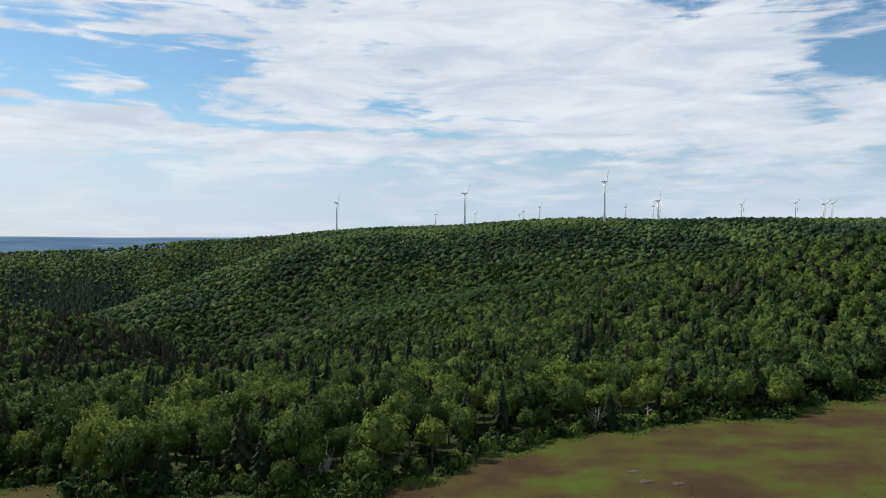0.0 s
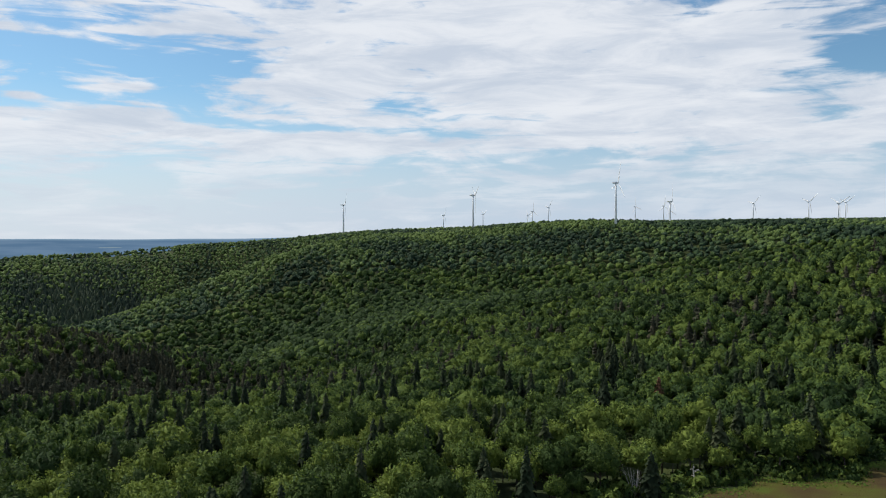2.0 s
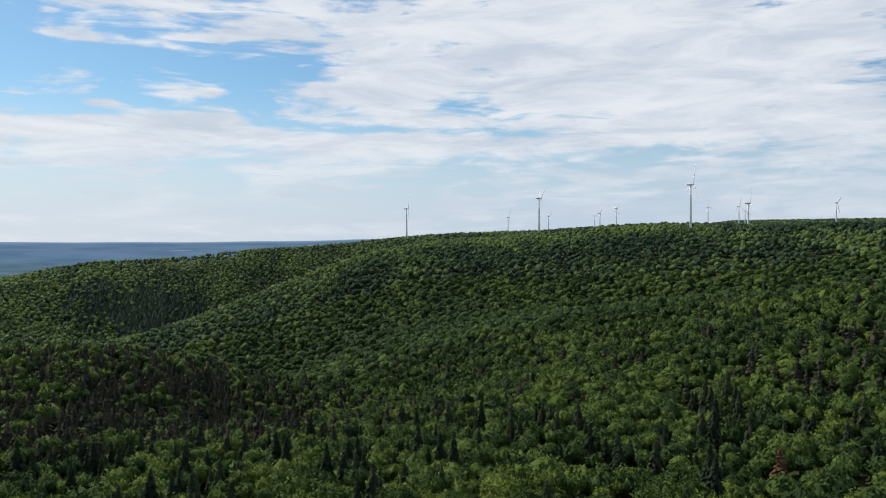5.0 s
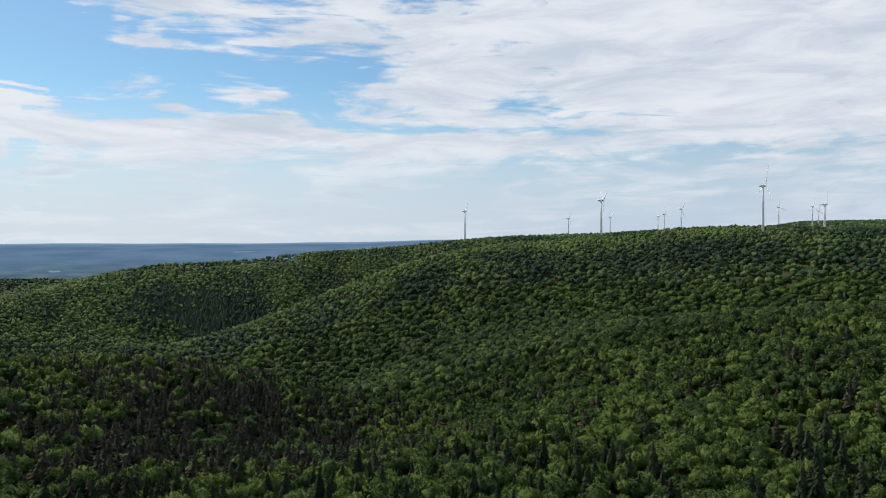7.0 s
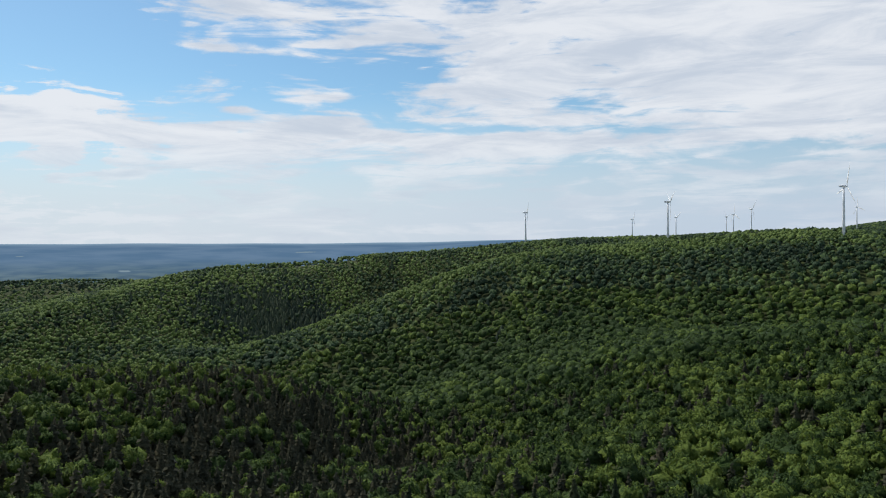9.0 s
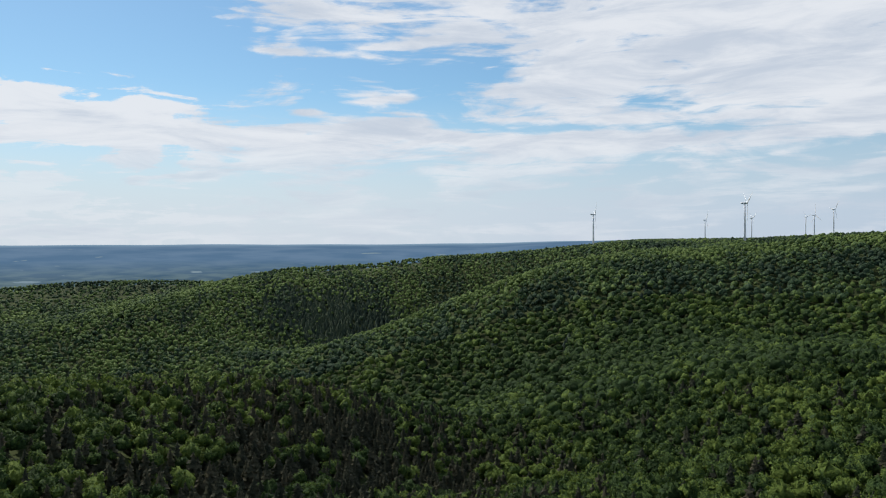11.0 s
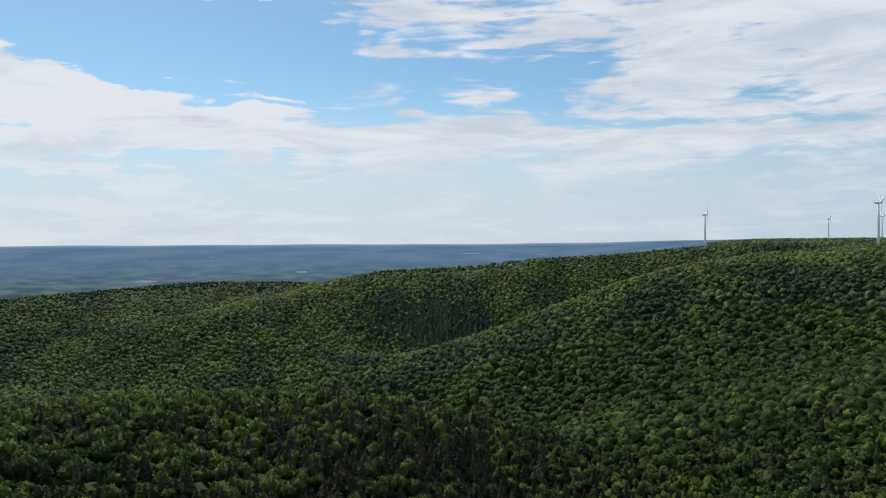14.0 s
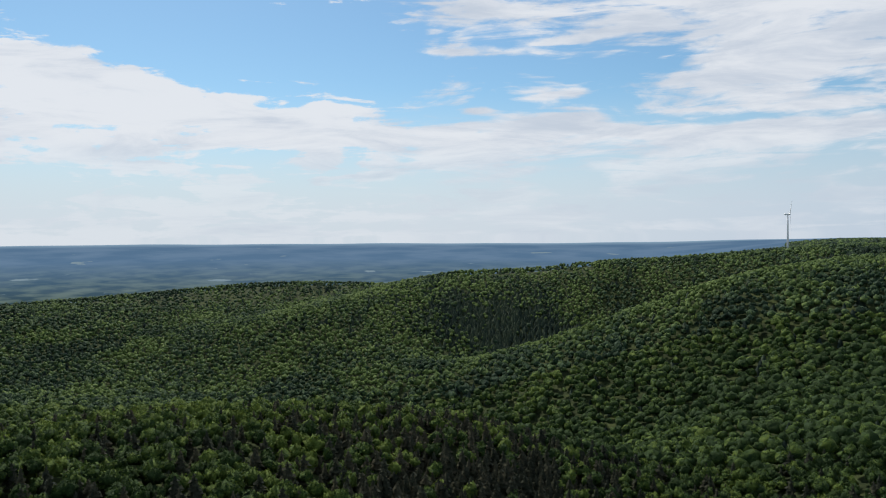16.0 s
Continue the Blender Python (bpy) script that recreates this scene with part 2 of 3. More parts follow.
def ground():
    rings = np.concatenate([np.linspace(0, 600, 76)[1:], np.linspace(600, 2600, 126)[1:], np.linspace(2600, 4880, 40)[1:]])
    n = 320
    th = np.linspace(0, 2 * np.pi, n, endpoint=False)
    R, A = np.meshgrid(rings, th, indexing="ij")
    X, Y = R * np.cos(A), R * np.sin(A)
    V = np.stack([X, Y, land(X, Y)], -1).reshape(-1, 3)
    i, j = np.meshgrid(np.arange(len(rings) - 1), np.arange(n), indexing="ij")
    a, b = i * n + j, i * n + (j + 1) % n
    F = np.stack([a, a + n, b + n, b], -1).reshape(-1, 4)
    verts = np.vstack([V, [[0, 0, float(land(0.0, 0.0))]]]).tolist()
    faces = F.tolist() + [[len(verts) - 1, k, (k + 1) % n] for k in range(n)]
    tagged(mesh_object("ground", verts, faces, M_FLOOR), "dark forest floor over rolling hills and valley", "ground", kind="structure")



def lowland():
    """The wooded plain far below, in blue distance: too far off to shift."""
    mat = bpy.data.materials.new("hazy_lowland")
    mat.use_nodes = True
    nt = mat.node_tree
    N, L = nt.nodes.new, nt.links.new
    geo = N("ShaderNodeNewGeometry")

    def noise(scale, squeeze, lo, hi, detail=6):
        mp = N("ShaderNodeMapping")
        mp.inputs["Scale"].default_value = squeeze
        L(geo.outputs["Position"], mp.inputs[0])
        n = N("ShaderNodeTexNoise")
        n.inputs["Scale"].default_value, n.inputs["Detail"].default_value = scale, detail
        L(mp.outputs[0], n.inputs["Vector"])
        r = N("ShaderNodeMapRange")
        r.inputs["From Min"].default_value, r.inputs["From Max"].default_value = lo, hi
        L(n.outputs[0], r.inputs["Value"])
        return r.outputs[0]

    def mix(f, a, b):
        n = N("ShaderNodeMix")
        n.data_type = "RGBA"
        L(f, n.inputs[0])
        for s, v in ((n.inputs[6], a), (n.inputs[7], b)):
            if isinstance(v, tuple):
                s.default_value = (*v, 1)
            else:
                L(v, s)
        return n.outputs[2]

    # haze painted by distance: woods turn blue, the rim pale
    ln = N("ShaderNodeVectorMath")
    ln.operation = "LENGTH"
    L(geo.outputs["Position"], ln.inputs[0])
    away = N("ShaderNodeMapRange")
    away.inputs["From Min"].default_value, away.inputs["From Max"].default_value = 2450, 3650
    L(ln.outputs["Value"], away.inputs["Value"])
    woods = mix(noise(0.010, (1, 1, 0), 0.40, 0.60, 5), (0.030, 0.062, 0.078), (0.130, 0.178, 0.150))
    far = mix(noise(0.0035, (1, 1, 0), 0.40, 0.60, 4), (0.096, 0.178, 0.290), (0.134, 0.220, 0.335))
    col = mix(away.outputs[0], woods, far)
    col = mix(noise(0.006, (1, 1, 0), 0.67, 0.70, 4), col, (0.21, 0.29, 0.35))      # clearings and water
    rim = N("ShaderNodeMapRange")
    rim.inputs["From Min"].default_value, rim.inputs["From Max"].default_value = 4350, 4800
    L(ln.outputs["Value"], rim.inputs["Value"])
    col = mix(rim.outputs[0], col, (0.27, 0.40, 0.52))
    # emission shows the painted haze as it is, unlit by the sun
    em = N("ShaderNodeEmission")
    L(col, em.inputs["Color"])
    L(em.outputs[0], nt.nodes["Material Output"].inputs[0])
    a = np.radians(np.linspace(2, 100, 240))
    r = np.concatenate([np.linspace(2250, 3400, 60), np.linspace(3400, 4860, 60)[1:]])
    R, A = np.meshgrid(r, a, indexing="ij")
    X, Y = -R * np.sin(A), R * np.cos(A)
    lift = 7.5 + 2.5 * np.sin(A * 31) * np.sin(A * 13 + 1) * smooth((R - 4000) / 800)
    V = np.stack([X, Y, land(X, Y) + lift], -1).reshape(-1, 3)
    n = len(a)
    i, j = np.meshgrid(np.arange(len(r) - 1), np.arange(n - 1), indexing="ij")
    k = i * n + j
    F = np.stack([k, k + 1, k + n + 1, k + n], -1).reshape(-1, 4)
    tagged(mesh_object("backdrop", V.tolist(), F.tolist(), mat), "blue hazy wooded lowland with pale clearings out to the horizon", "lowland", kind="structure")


ground()
lowland()


def field_edge(x):
    """The field's border towards the wood: northing for each easting."""
    x = np.asarray(x, float)
    return 136.5 + 0.86 * (x - 0) * (x > -25) + (-30.5) * (x <= -25) + 6.0 * smooth((-70 - x) / 10) + 14.0 * smooth((x + 18) / 7) * smooth((55 - x) / 35) + 3.0 * np.sin(x * 0.21) + 2.0 * np.sin(x * 0.53 + 1)


def in_field(x, y):
    return (y < np.minimum(field_edge(x), 300)) & (x > -260) & (y > -260)


def field():
    xs = np.arange(-255, 256, 2.5)
    ts = np.linspace(0, 1, 90) ** 0.8
    verts, n = [], len(ts)
    for x in xs:
        top = min(float(field_edge(x)), 300.0) + 0.8 * math.sin(x * 1.3)
        ys = -250 + (top + 250) * ts
        zs = land(np.full(n, x), ys) + 0.12 + 0.06 * np.sin(xs[0] + ys * 0.9 + x * 0.7)
        verts += [(x, float(yy), float(zz)) for yy, zz in zip(ys, zs)]
    faces = [(i * n + j, (i + 1) * n + j, (i + 1) * n + j + 1, i * n + j + 1) for i in range(len(xs) - 1) for j in range(n - 1)]
    tagged(mesh_object("field", verts, faces, M_FIELD), "barren field of reddish brown heath with green patches", "field", kind="structure")


field()


# ---- trees ----
rng = np.random.default_rng(7)


def unit(v):
    return v / np.maximum(np.linalg.norm(v, axis=-1, keepdims=True), 1e-9)


def cards(centre, normal, size, jitter=0.5, aspect=0.52):
    """Small bent leaf sprays round centre (n,3), facing normal: verts (n*4,3)."""
    n = len(centre)
    nrm = unit(normal + rng.normal(0, jitter, (n, 3)))
    u = unit(np.cross(nrm, rng.normal(0, 1, (n, 3))))
    v = np.cross(nrm, u)
    s = np.asarray(size).reshape(-1, 1) * rng.uniform(0.7, 1.3, (n, 1))
    q = np.stack([centre - u * s, centre - v * s * aspect + nrm * s * 0.18, centre + u * s, centre + v * s * aspect + nrm * s * 0.18], 1)
    q += rng.normal(0, 0.12, q.shape) * s[:, None]
    lean = unit(0.52 * unit(normal) + 0.48 * nrm)               # a spray shades with the crown that it belongs to
    return np.hstack([q.reshape(-1, 3), np.repeat(lean, 4, 0)])


def quads_mesh(name, V, mat, tint=None, normals=None):
    me = bpy.data.meshes.new(name)
    n = len(V) // 4
    me.vertices.add(len(V))
    me.vertices.foreach_set("co", V.astype(np.float32).ravel())
    me.loops.add(len(V))
    me.loops.foreach_set("vertex_index", np.arange(len(V), dtype=np.int32))
    me.polygons.add(n)
    me.polygons.foreach_set("loop_start", np.arange(0, len(V), 4, dtype=np.int32))
    me.polygons.foreach_set("loop_total", np.full(n, 4, np.int32))
    if tint is not None:
        at = me.attributes.new("tint", "FLOAT", "FACE")
        at.data.foreach_set("value", tint.astype(np.float32))
    me.materials.append(mat)
    me.update(calc_edges=True)
    if normals is not None:
        me.polygons.foreach_set("use_smooth", np.ones(n, bool))
        me.normals_split_custom_set_from_vertices(normals.astype(np.float32))
    return me


def sphere_dirs(n, low=-0.25):
    z = rng.uniform(low, 1, n)
    a = rng.uniform(0, 2 * np.pi, n)
    r = np.sqrt(1 - z * z)
    return np.stack([r * np.cos(a), r * np.sin(a), z], 1)


def crown_template(lobes, per, leaf, low=-0.3, spread=0.72, lobe=0.42):
    """A unit crown (radius 1, height about 1.6) of many uneven leafy lobes, some reaching out or up."""
    d = sphere_dirs(lobes, low)
    reach = rng.uniform(0.6, 1.04, (lobes, 1))
    side = 1 + 0.22 * np.sin(2 * np.arctan2(d[:, 1:2], d[:, :1]) + rng.uniform(0, 6))
    c = d * np.array([1, 1, 1.1]) * spread * reach * side
    out = []
    for k in range(lobes):
        e = unit(sphere_dirs(per, -0.6) + d[k] * 0.4)
        r = lobe * rng.uniform(0.55, 1.2)
        tall = np.array([1, 1, rng.uniform(0.8, 1.5)])
        out.append(cards(c[k] + e * tall * r * rng.uniform(0.6, 1.1, (per, 1)), e * 0.7 + d[k] * 0.8 + np.array([0, 0, 0.15]), np.full(per, leaf), 0.6))
    return np.vstack(out)


def lump(centre, size, m, n, lumps=0.16, low=-0.75, out=None):
    """An uneven closed dome of few faces, as template rows; out: the way from the crown's middle."""
    ph = rng.uniform(0, 6.28, 4)
    el = (low + (math.pi / 2 - 0.12 - low) * np.arange(n + 1) / n)[:, None]
    a = (2 * math.pi * np.arange(m) / m)[None, :] + ph[3] + el * 0.3
    d = np.stack([np.cos(a) * np.cos(el), np.sin(a) * np.cos(el), np.broadcast_to(np.sin(el), a.shape)], -1)
    bulge = 1 + lumps * (np.sin(3 * a + ph[0] + 2 * el) * np.cos(3 * el + ph[1]) + 0.6 * np.sin(2 * a + ph[2])) + rng.normal(0, 0.11, a.shape)
    p = np.asarray(centre) + d * bulge[..., None] * np.asarray(size)
    nr = unit(d + rng.normal(0, 0.34, d.shape) + (0 if out is None else 0.45 * np.asarray(out)))
    rows = np.concatenate([p, nr], -1)
    nxt = np.roll(rows, -1, 1)
    return np.stack([rows[:-1], nxt[:-1], nxt[1:], rows[1:]], 2).reshape(-1, 6)


def lobed_crown(lobes, m, n, sprays, leaf, spread=0.5, lobe=0.5, inner=0.88):
    """A unit crown of rounded leafy lobes round a middle one, with sprays that break their outline."""
    out = [lump((0, 0, 0.1), 0.72, m, n)]
    turn = rng.uniform(0, 6.28)
    for k in range(lobes):
        up = 0.85 - 1.05 * (k + 0.5) / lobes + rng.normal(0, 0.1)
        a = turn + k * 2.4 + rng.normal(0, 0.3)
        flat = math.sqrt(max(0.05, 1 - min(up * up, 0.95)))
        d = np.array([flat * math.cos(a), flat * math.sin(a), up])
        out.append(lump(d * spread * rng.uniform(0.8, 1.2), lobe * rng.uniform(0.7, 1.15) * np.array([1, 1, rng.uniform(0.75, 1.05)]), m, n, out=d))
    body = np.vstack(out)
    mids = body.reshape(-1, 4, 6).mean(1)
    mids = mids[np.linalg.norm(mids[:, :3], axis=1) > 0.5]
    pick = mids[rng.integers(0, len(mids), sprays)]
    nrm = unit(pick[:, 3:])
    body[:, :3] *= inner                                       # the sprays stand clear of the lobes
    reach = rng.uniform(0.86, 1.14, (sprays, 1))
    return np.vstack([body, cards(pick[:, :3] * reach + rng.normal(0, 0.05, (sprays, 3)), nrm, np.full(sprays, leaf), 0.75, 0.6)])


def dome_template(m, n, sprays, leaf):
    """A unit crown of one uneven dome and a few sprays, for trees far off."""
    dome = lump((0, 0, 0.02), (0.9, 0.9, 0.95), m, n, 0.15, -0.5)
    d = sphere_dirs(sprays, 0.0)
    return np.vstack([dome, cards(d * np.array([0.84, 0.84, 0.9]), d, np.full(sprays, leaf), 0.35)])


def skirt_spruce(tiers, m):
    """A unit spruce of ragged drooping skirts, for trees further off: height 1, base radius about 0.2."""
    out = []
    for k in range(tiers):
        t = k / tiers
        r = 0.2 * (1 - t) ** 0.9 + 0.02
        a = rng.uniform(0, 6.28) + 2 * math.pi * np.arange(m) / m
        rr = r * (1 + 0.3 * (-1.0) ** np.arange(m) + rng.normal(0, 0.16, m))
        o = np.stack([np.cos(a), np.sin(a), np.zeros(m)], 1)
        rim = o * rr[:, None] + np.array([0, 0, 1]) * (0.05 + 0.88 * t - 0.35 * (rr - r) - 0.03 + rng.normal(0, 0.015, m))[:, None]
        top = o * (r * 0.16) + np.array([0, 0, min(1.0, 0.05 + 0.88 * t + 1.75 / tiers)])
        nr = unit(o + np.array([0, 0, 0.55]) + rng.normal(0, 0.2, (m, 3)))
        a0, b0 = np.hstack([rim, nr]), np.hstack([top, nr])
        out.append(np.stack([a0, np.roll(a0, -1, 0), np.roll(b0, -1, 0), b0], 1).reshape(-1, 6))
    return np.vstack(out)


def spruce_template(tiers, per, droop=0.35):
    """A unit spruce: height 1, base radius about 0.2; drooping boughs in whorls."""
    out = []
    for k in range(tiers):
        t = (k + 0.4 * rng.random()) / tiers
        z, r = 0.06 + 0.94 * t, 0.215 * (1 - t) ** 0.85 + 0.014
        n = max(4, int(per * (1 - 0.5 * t)))
        a = rng.uniform(0, 6.28) + np.arange(n) * 2 * np.pi / n + rng.normal(0, 0.2, n)
        rr = r * rng.uniform(0.6, 1.25, n)
        o = np.stack([np.cos(a), np.sin(a), np.zeros(n)], 1)
        s = np.stack([-np.sin(a), np.cos(a), np.zeros(n)], 1) * (rr * 2.9 / n + 0.008)[:, None]
        up = np.array([0, 0, 1]) * (z + rng.normal(0, 0.38 / tiers, n))[:, None]       # boughs leave the trunk unevenly
        root = up + np.array([0, 0, 0.035])
        tip = o * rr[:, None] + up - np.array([0, 0, 1]) * (rr * droop * rng.uniform(0.5, 1.5, n))[:, None]
        mid = o * (rr * 0.55)[:, None] + up + np.array([0, 0, 0.012])
        q = np.stack([root, mid - s, tip, mid + s], 1).reshape(-1, 3)
        out.append(np.hstack([q, np.repeat(unit(o + np.array([0, 0, 0.8])), 4, 0)]))
    tip = np.array([[0, 0, 1.03], [0.012, 0, 0.9], [0, 0, 0.88], [-0.012, 0.004, 0.9]])
    return np.vstack(out + [np.hstack([tip, np.tile([0.0, -0.6, 0.8], (4, 1))])])


def clad_spruce(tiers, per, skirts=4, m=6):
    """Boughs over a narrower ragged body, for spruces at middle distance."""
    body = skirt_spruce(skirts, m)
    body[:, :2] *= 0.62
    return np.vstack([body, spruce_template(tiers, per)])


def light_and_tree_tint(p):
    """Tint by place: yellower trees on spur's crest and near slope, plus painted-in light."""
    # yellower trees, and the sun on the crest painted in with them
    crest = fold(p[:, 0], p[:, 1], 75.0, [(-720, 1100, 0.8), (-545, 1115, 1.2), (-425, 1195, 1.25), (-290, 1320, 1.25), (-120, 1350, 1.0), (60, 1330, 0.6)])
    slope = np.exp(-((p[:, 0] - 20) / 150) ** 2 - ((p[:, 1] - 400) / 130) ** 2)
    face = np.exp(-((p[:, 0] + 240) / 350) ** 2 - ((p[:, 1] - 850) / 220) ** 2)          # shade of the face below the crest, put in as deeper green
    # first spot paints sunlight on the west hill; second is yellower trees
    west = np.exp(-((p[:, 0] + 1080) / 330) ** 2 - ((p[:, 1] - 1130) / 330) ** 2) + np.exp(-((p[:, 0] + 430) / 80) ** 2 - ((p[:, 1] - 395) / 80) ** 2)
    # haze over the back ridge, put in as a lighter tint
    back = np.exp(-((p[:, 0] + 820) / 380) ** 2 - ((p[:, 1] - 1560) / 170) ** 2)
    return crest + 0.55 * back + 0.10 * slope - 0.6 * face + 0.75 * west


def stand(name, spots, height, radius, templates, mat, label, squash=None, vary=0.22):
    """One mesh of many trees: spots (n,3), heights and crown radii by tree."""
    which = rng.integers(0, len(templates), len(spots))
    turn = rng.uniform(0, 2 * np.pi, len(spots))
    tint = np.clip(rng.normal(0.5, vary, len(spots)) + 0.14 * wave(spots[:, :2], 190, 11) + 0.5 * light_and_tree_tint(spots), 0, 1)
    Vs, Ts, Ns = [], [], []
    for k, tpl in enumerate(templates):
        i = np.where(which == k)[0]
        if not len(i):
            continue
        c, s = np.cos(turn[i])[:, None], np.sin(turn[i])[:, None]
        x, y, z, nx, ny, nz = tpl.T
        X = (x * c - y * s) * radius[i, None] + spots[i, :1]
        Y = (x * s + y * c) * radius[i, None] + spots[i, 1:2]
        if squash is None:                                  # conifer: unit height from the ground
            Z = z * height[i, None] + spots[i, 2:3]
        else:                                               # crown whose top is at the tree's height
            Z = (z - 1) * radius[i, None] * squash + height[i, None] + spots[i, 2:3]
        Vs.append(np.stack([X, Y, Z], -1).reshape(-1, 3))
        Ns.append(np.stack([nx * c - ny * s, nx * s + ny * c, np.broadcast_to(nz, X.shape)], -1).reshape(-1, 3))
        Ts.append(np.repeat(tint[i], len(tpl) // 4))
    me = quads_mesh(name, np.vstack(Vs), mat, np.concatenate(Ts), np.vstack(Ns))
    return tagged(new(name, me), label, "forest", kind="stuff")


def scatter(x0, x1, y0, y1, step):
    """Jittered grid of spots."""
    gx, gy = np.meshgrid(np.arange(x0, x1, step), np.arange(y0, y1, step))
    gx = gx + (np.arange(gx.shape[0]) % 2)[:, None] * step * 0.5
    p = np.stack([gx.ravel(), gy.ravel()], 1)
    return p + rng.uniform(-0.42, 0.42, p.shape) * step


def wave(p, s, seed):
    """Smooth patches, about -1 to 1, of size s metres."""
    r = np.random.default_rng(seed)
    out = 0
    for k in range(6):
        a = r.uniform(0, 6.28)
        f = 6.28 / (s * r.uniform(0.6, 1.6))
        out = out + np.sin((p[:, 0] * math.cos(a) + p[:, 1] * math.sin(a)) * f + r.uniform(0, 6.28))
    return out / 2.4


def conifer_share(p):
    """How much of the wood is spruce, by place."""
    x, y = p[:, 0], p[:, 1]
    near = np.exp(-((x + 60) / 480) ** 2 - ((y - 250) / 330) ** 2)
    s = 0.06 + 0.06 * near + (0.09 + 0.07 * near) * wave(p, 60, 3)
    s += 0.62 * np.exp(-((x + 275) / 105) ** 2 - ((y - 480) / 115) ** 2)         # brownish spruces on the near shoulder
    s += 0.68 * np.exp(-((x + 200) / 95) ** 2 - ((y - 330) / 95) ** 2)
    s += 0.95 * np.exp(-((x + 870) / 150) ** 2 - ((y - 1270) / 130) ** 2)       # dark stand across the valley
    a, b = np.array([-760.0, 1290.0]), np.array([-260.0, 1600.0])                     # spruces up the far side of the spur
    t = np.clip(((p - a) @ (b - a)) / ((b - a) @ (b - a)), 0, 1)
    s += 0.5 * np.exp(-(np.linalg.norm(p - (a + t[:, None] * (b - a)), axis=1) / 75) ** 2)
    s += 0.12 * np.exp(-((x - 70) / 90) ** 2 - ((y - 330) / 80) ** 2)
    hill = np.exp(-((x + 120) / 420) ** 2 - ((y - 1050) / 300) ** 2)
    return np.clip(s * (1 - 0.8 * hill), 0.01, 0.92)


def seen_sector(p):
    """The part of the land that the way looks over."""
    az = np.degrees(np.arctan2(-(p[:, 0] - 20), p[:, 1] + 30))
    return (az > -27) & (az < 80)


HUB = np.array([-30.0, 150.0])


def trees_at(p):
    return np.column_stack([p, land(p[:, 0], p[:, 1])])


SPECIAL = np.array([(29, 182), (22.5, 173), (25, 243), (-9, 151), (10.5, 166), (-16, 153), (13.5, 166)])     # trees with a look of their own


def clear(p):
    gap = np.min(np.hypot(p[:, :1] - SPECIAL[:, 0], p[:, 1:2] - SPECIAL[:, 1]), 1)
    return ~in_field(p[:, 0], p[:, 1] - 4.5) & (gap > 3.6) & (np.hypot(p[:, 0] - 25, p[:, 1] - 240) > 6.0)


def far_woods():
    p = scatter(-2300, 1500, 300, 2500, 8.2)
    d = np.hypot(*(p - HUB).T)
    r = np.hypot(*p.T)
    back = (np.degrees(np.arctan2(-p[:, 0], p[:, 1])) > 28) & (r > 1800)          # thinner down the back slopes
    p = p[(d > 520) & (r < 2450) & seen_sector(p) & ~(back & (rng.random(len(p)) < 0.6)) & ((d > 1000) | (rng.random(len(p)) < 0.8))]
    con = rng.random(len(p)) < conifer_share(p)
    a, b = trees_at(p[~con]), trees_at(p[con])
    d = np.hypot(*(a[:, :2] - HUB).T)
    ra = (3.3 + 3.8 * rng.random(len(a)) ** 1.5) * (1 - 0.22 * smooth((d - 850) / 300))      # older, wider crowns in the valley
    ha = ra * 0.8 + rng.uniform(6.8, 10.2, len(a))
    for lo, hi, n, leaf, name, label in (
        (0, 950, (7, 3, 14), 0.24, "valley_broadleaf_forest", "dense green maple canopy on the valley sides"),
        (950, 1500, (6, 2, 5), 0.32, "hill_broadleaf_forest", "dense green maple canopy over the hill"),
        (1500, 9999, (5, 2, 0), 0.4, "far_broadleaf_forest", "distant green canopy along the ridges"),
    ):
        k = (d >= lo) & (d < hi)
        stand(name, a[k], ha[k], ra[k], [dome_template(*n, leaf) for _ in range(12)], M_LEAF_HAZED if lo else M_LEAF, label, 0.88, 0.15)
    q = scatter(-1150, -600, 1050, 1500, 7.0)                 # the dark stand across the valley
    thick = np.exp(-((q[:, 0] + 870) / 150) ** 2 - ((q[:, 1] - 1270) / 130) ** 2)
    b = np.vstack([b, trees_at(q[rng.random(len(q)) < thick * 0.8 - 0.12])])
    hb = rng.uniform(8, 13.5, len(b))
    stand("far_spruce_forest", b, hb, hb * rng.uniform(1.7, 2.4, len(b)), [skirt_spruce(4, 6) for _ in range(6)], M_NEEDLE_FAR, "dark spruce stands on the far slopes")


def plateau_woods():
    p = scatter(-1000, 1900, 2200, 3700, 20)
    r, az = np.hypot(*p.T), np.degrees(np.arctan2(-p[:, 0], p[:, 1]))
    p = p[(r >= 2450) & (r < 3650) & (az < 16) & (az > -27)]
    a = trees_at(p)
    ra = rng.uniform(9, 13, len(a))
    stand("plateau_forest", a, ra * 0.4 + rng.uniform(7, 11, len(a)), ra, [dome_template(6, 2, 0, 0.4) for _ in range(6)], M_LEAF_HAZED, "dark wooded plateau behind the turbines", 0.8)


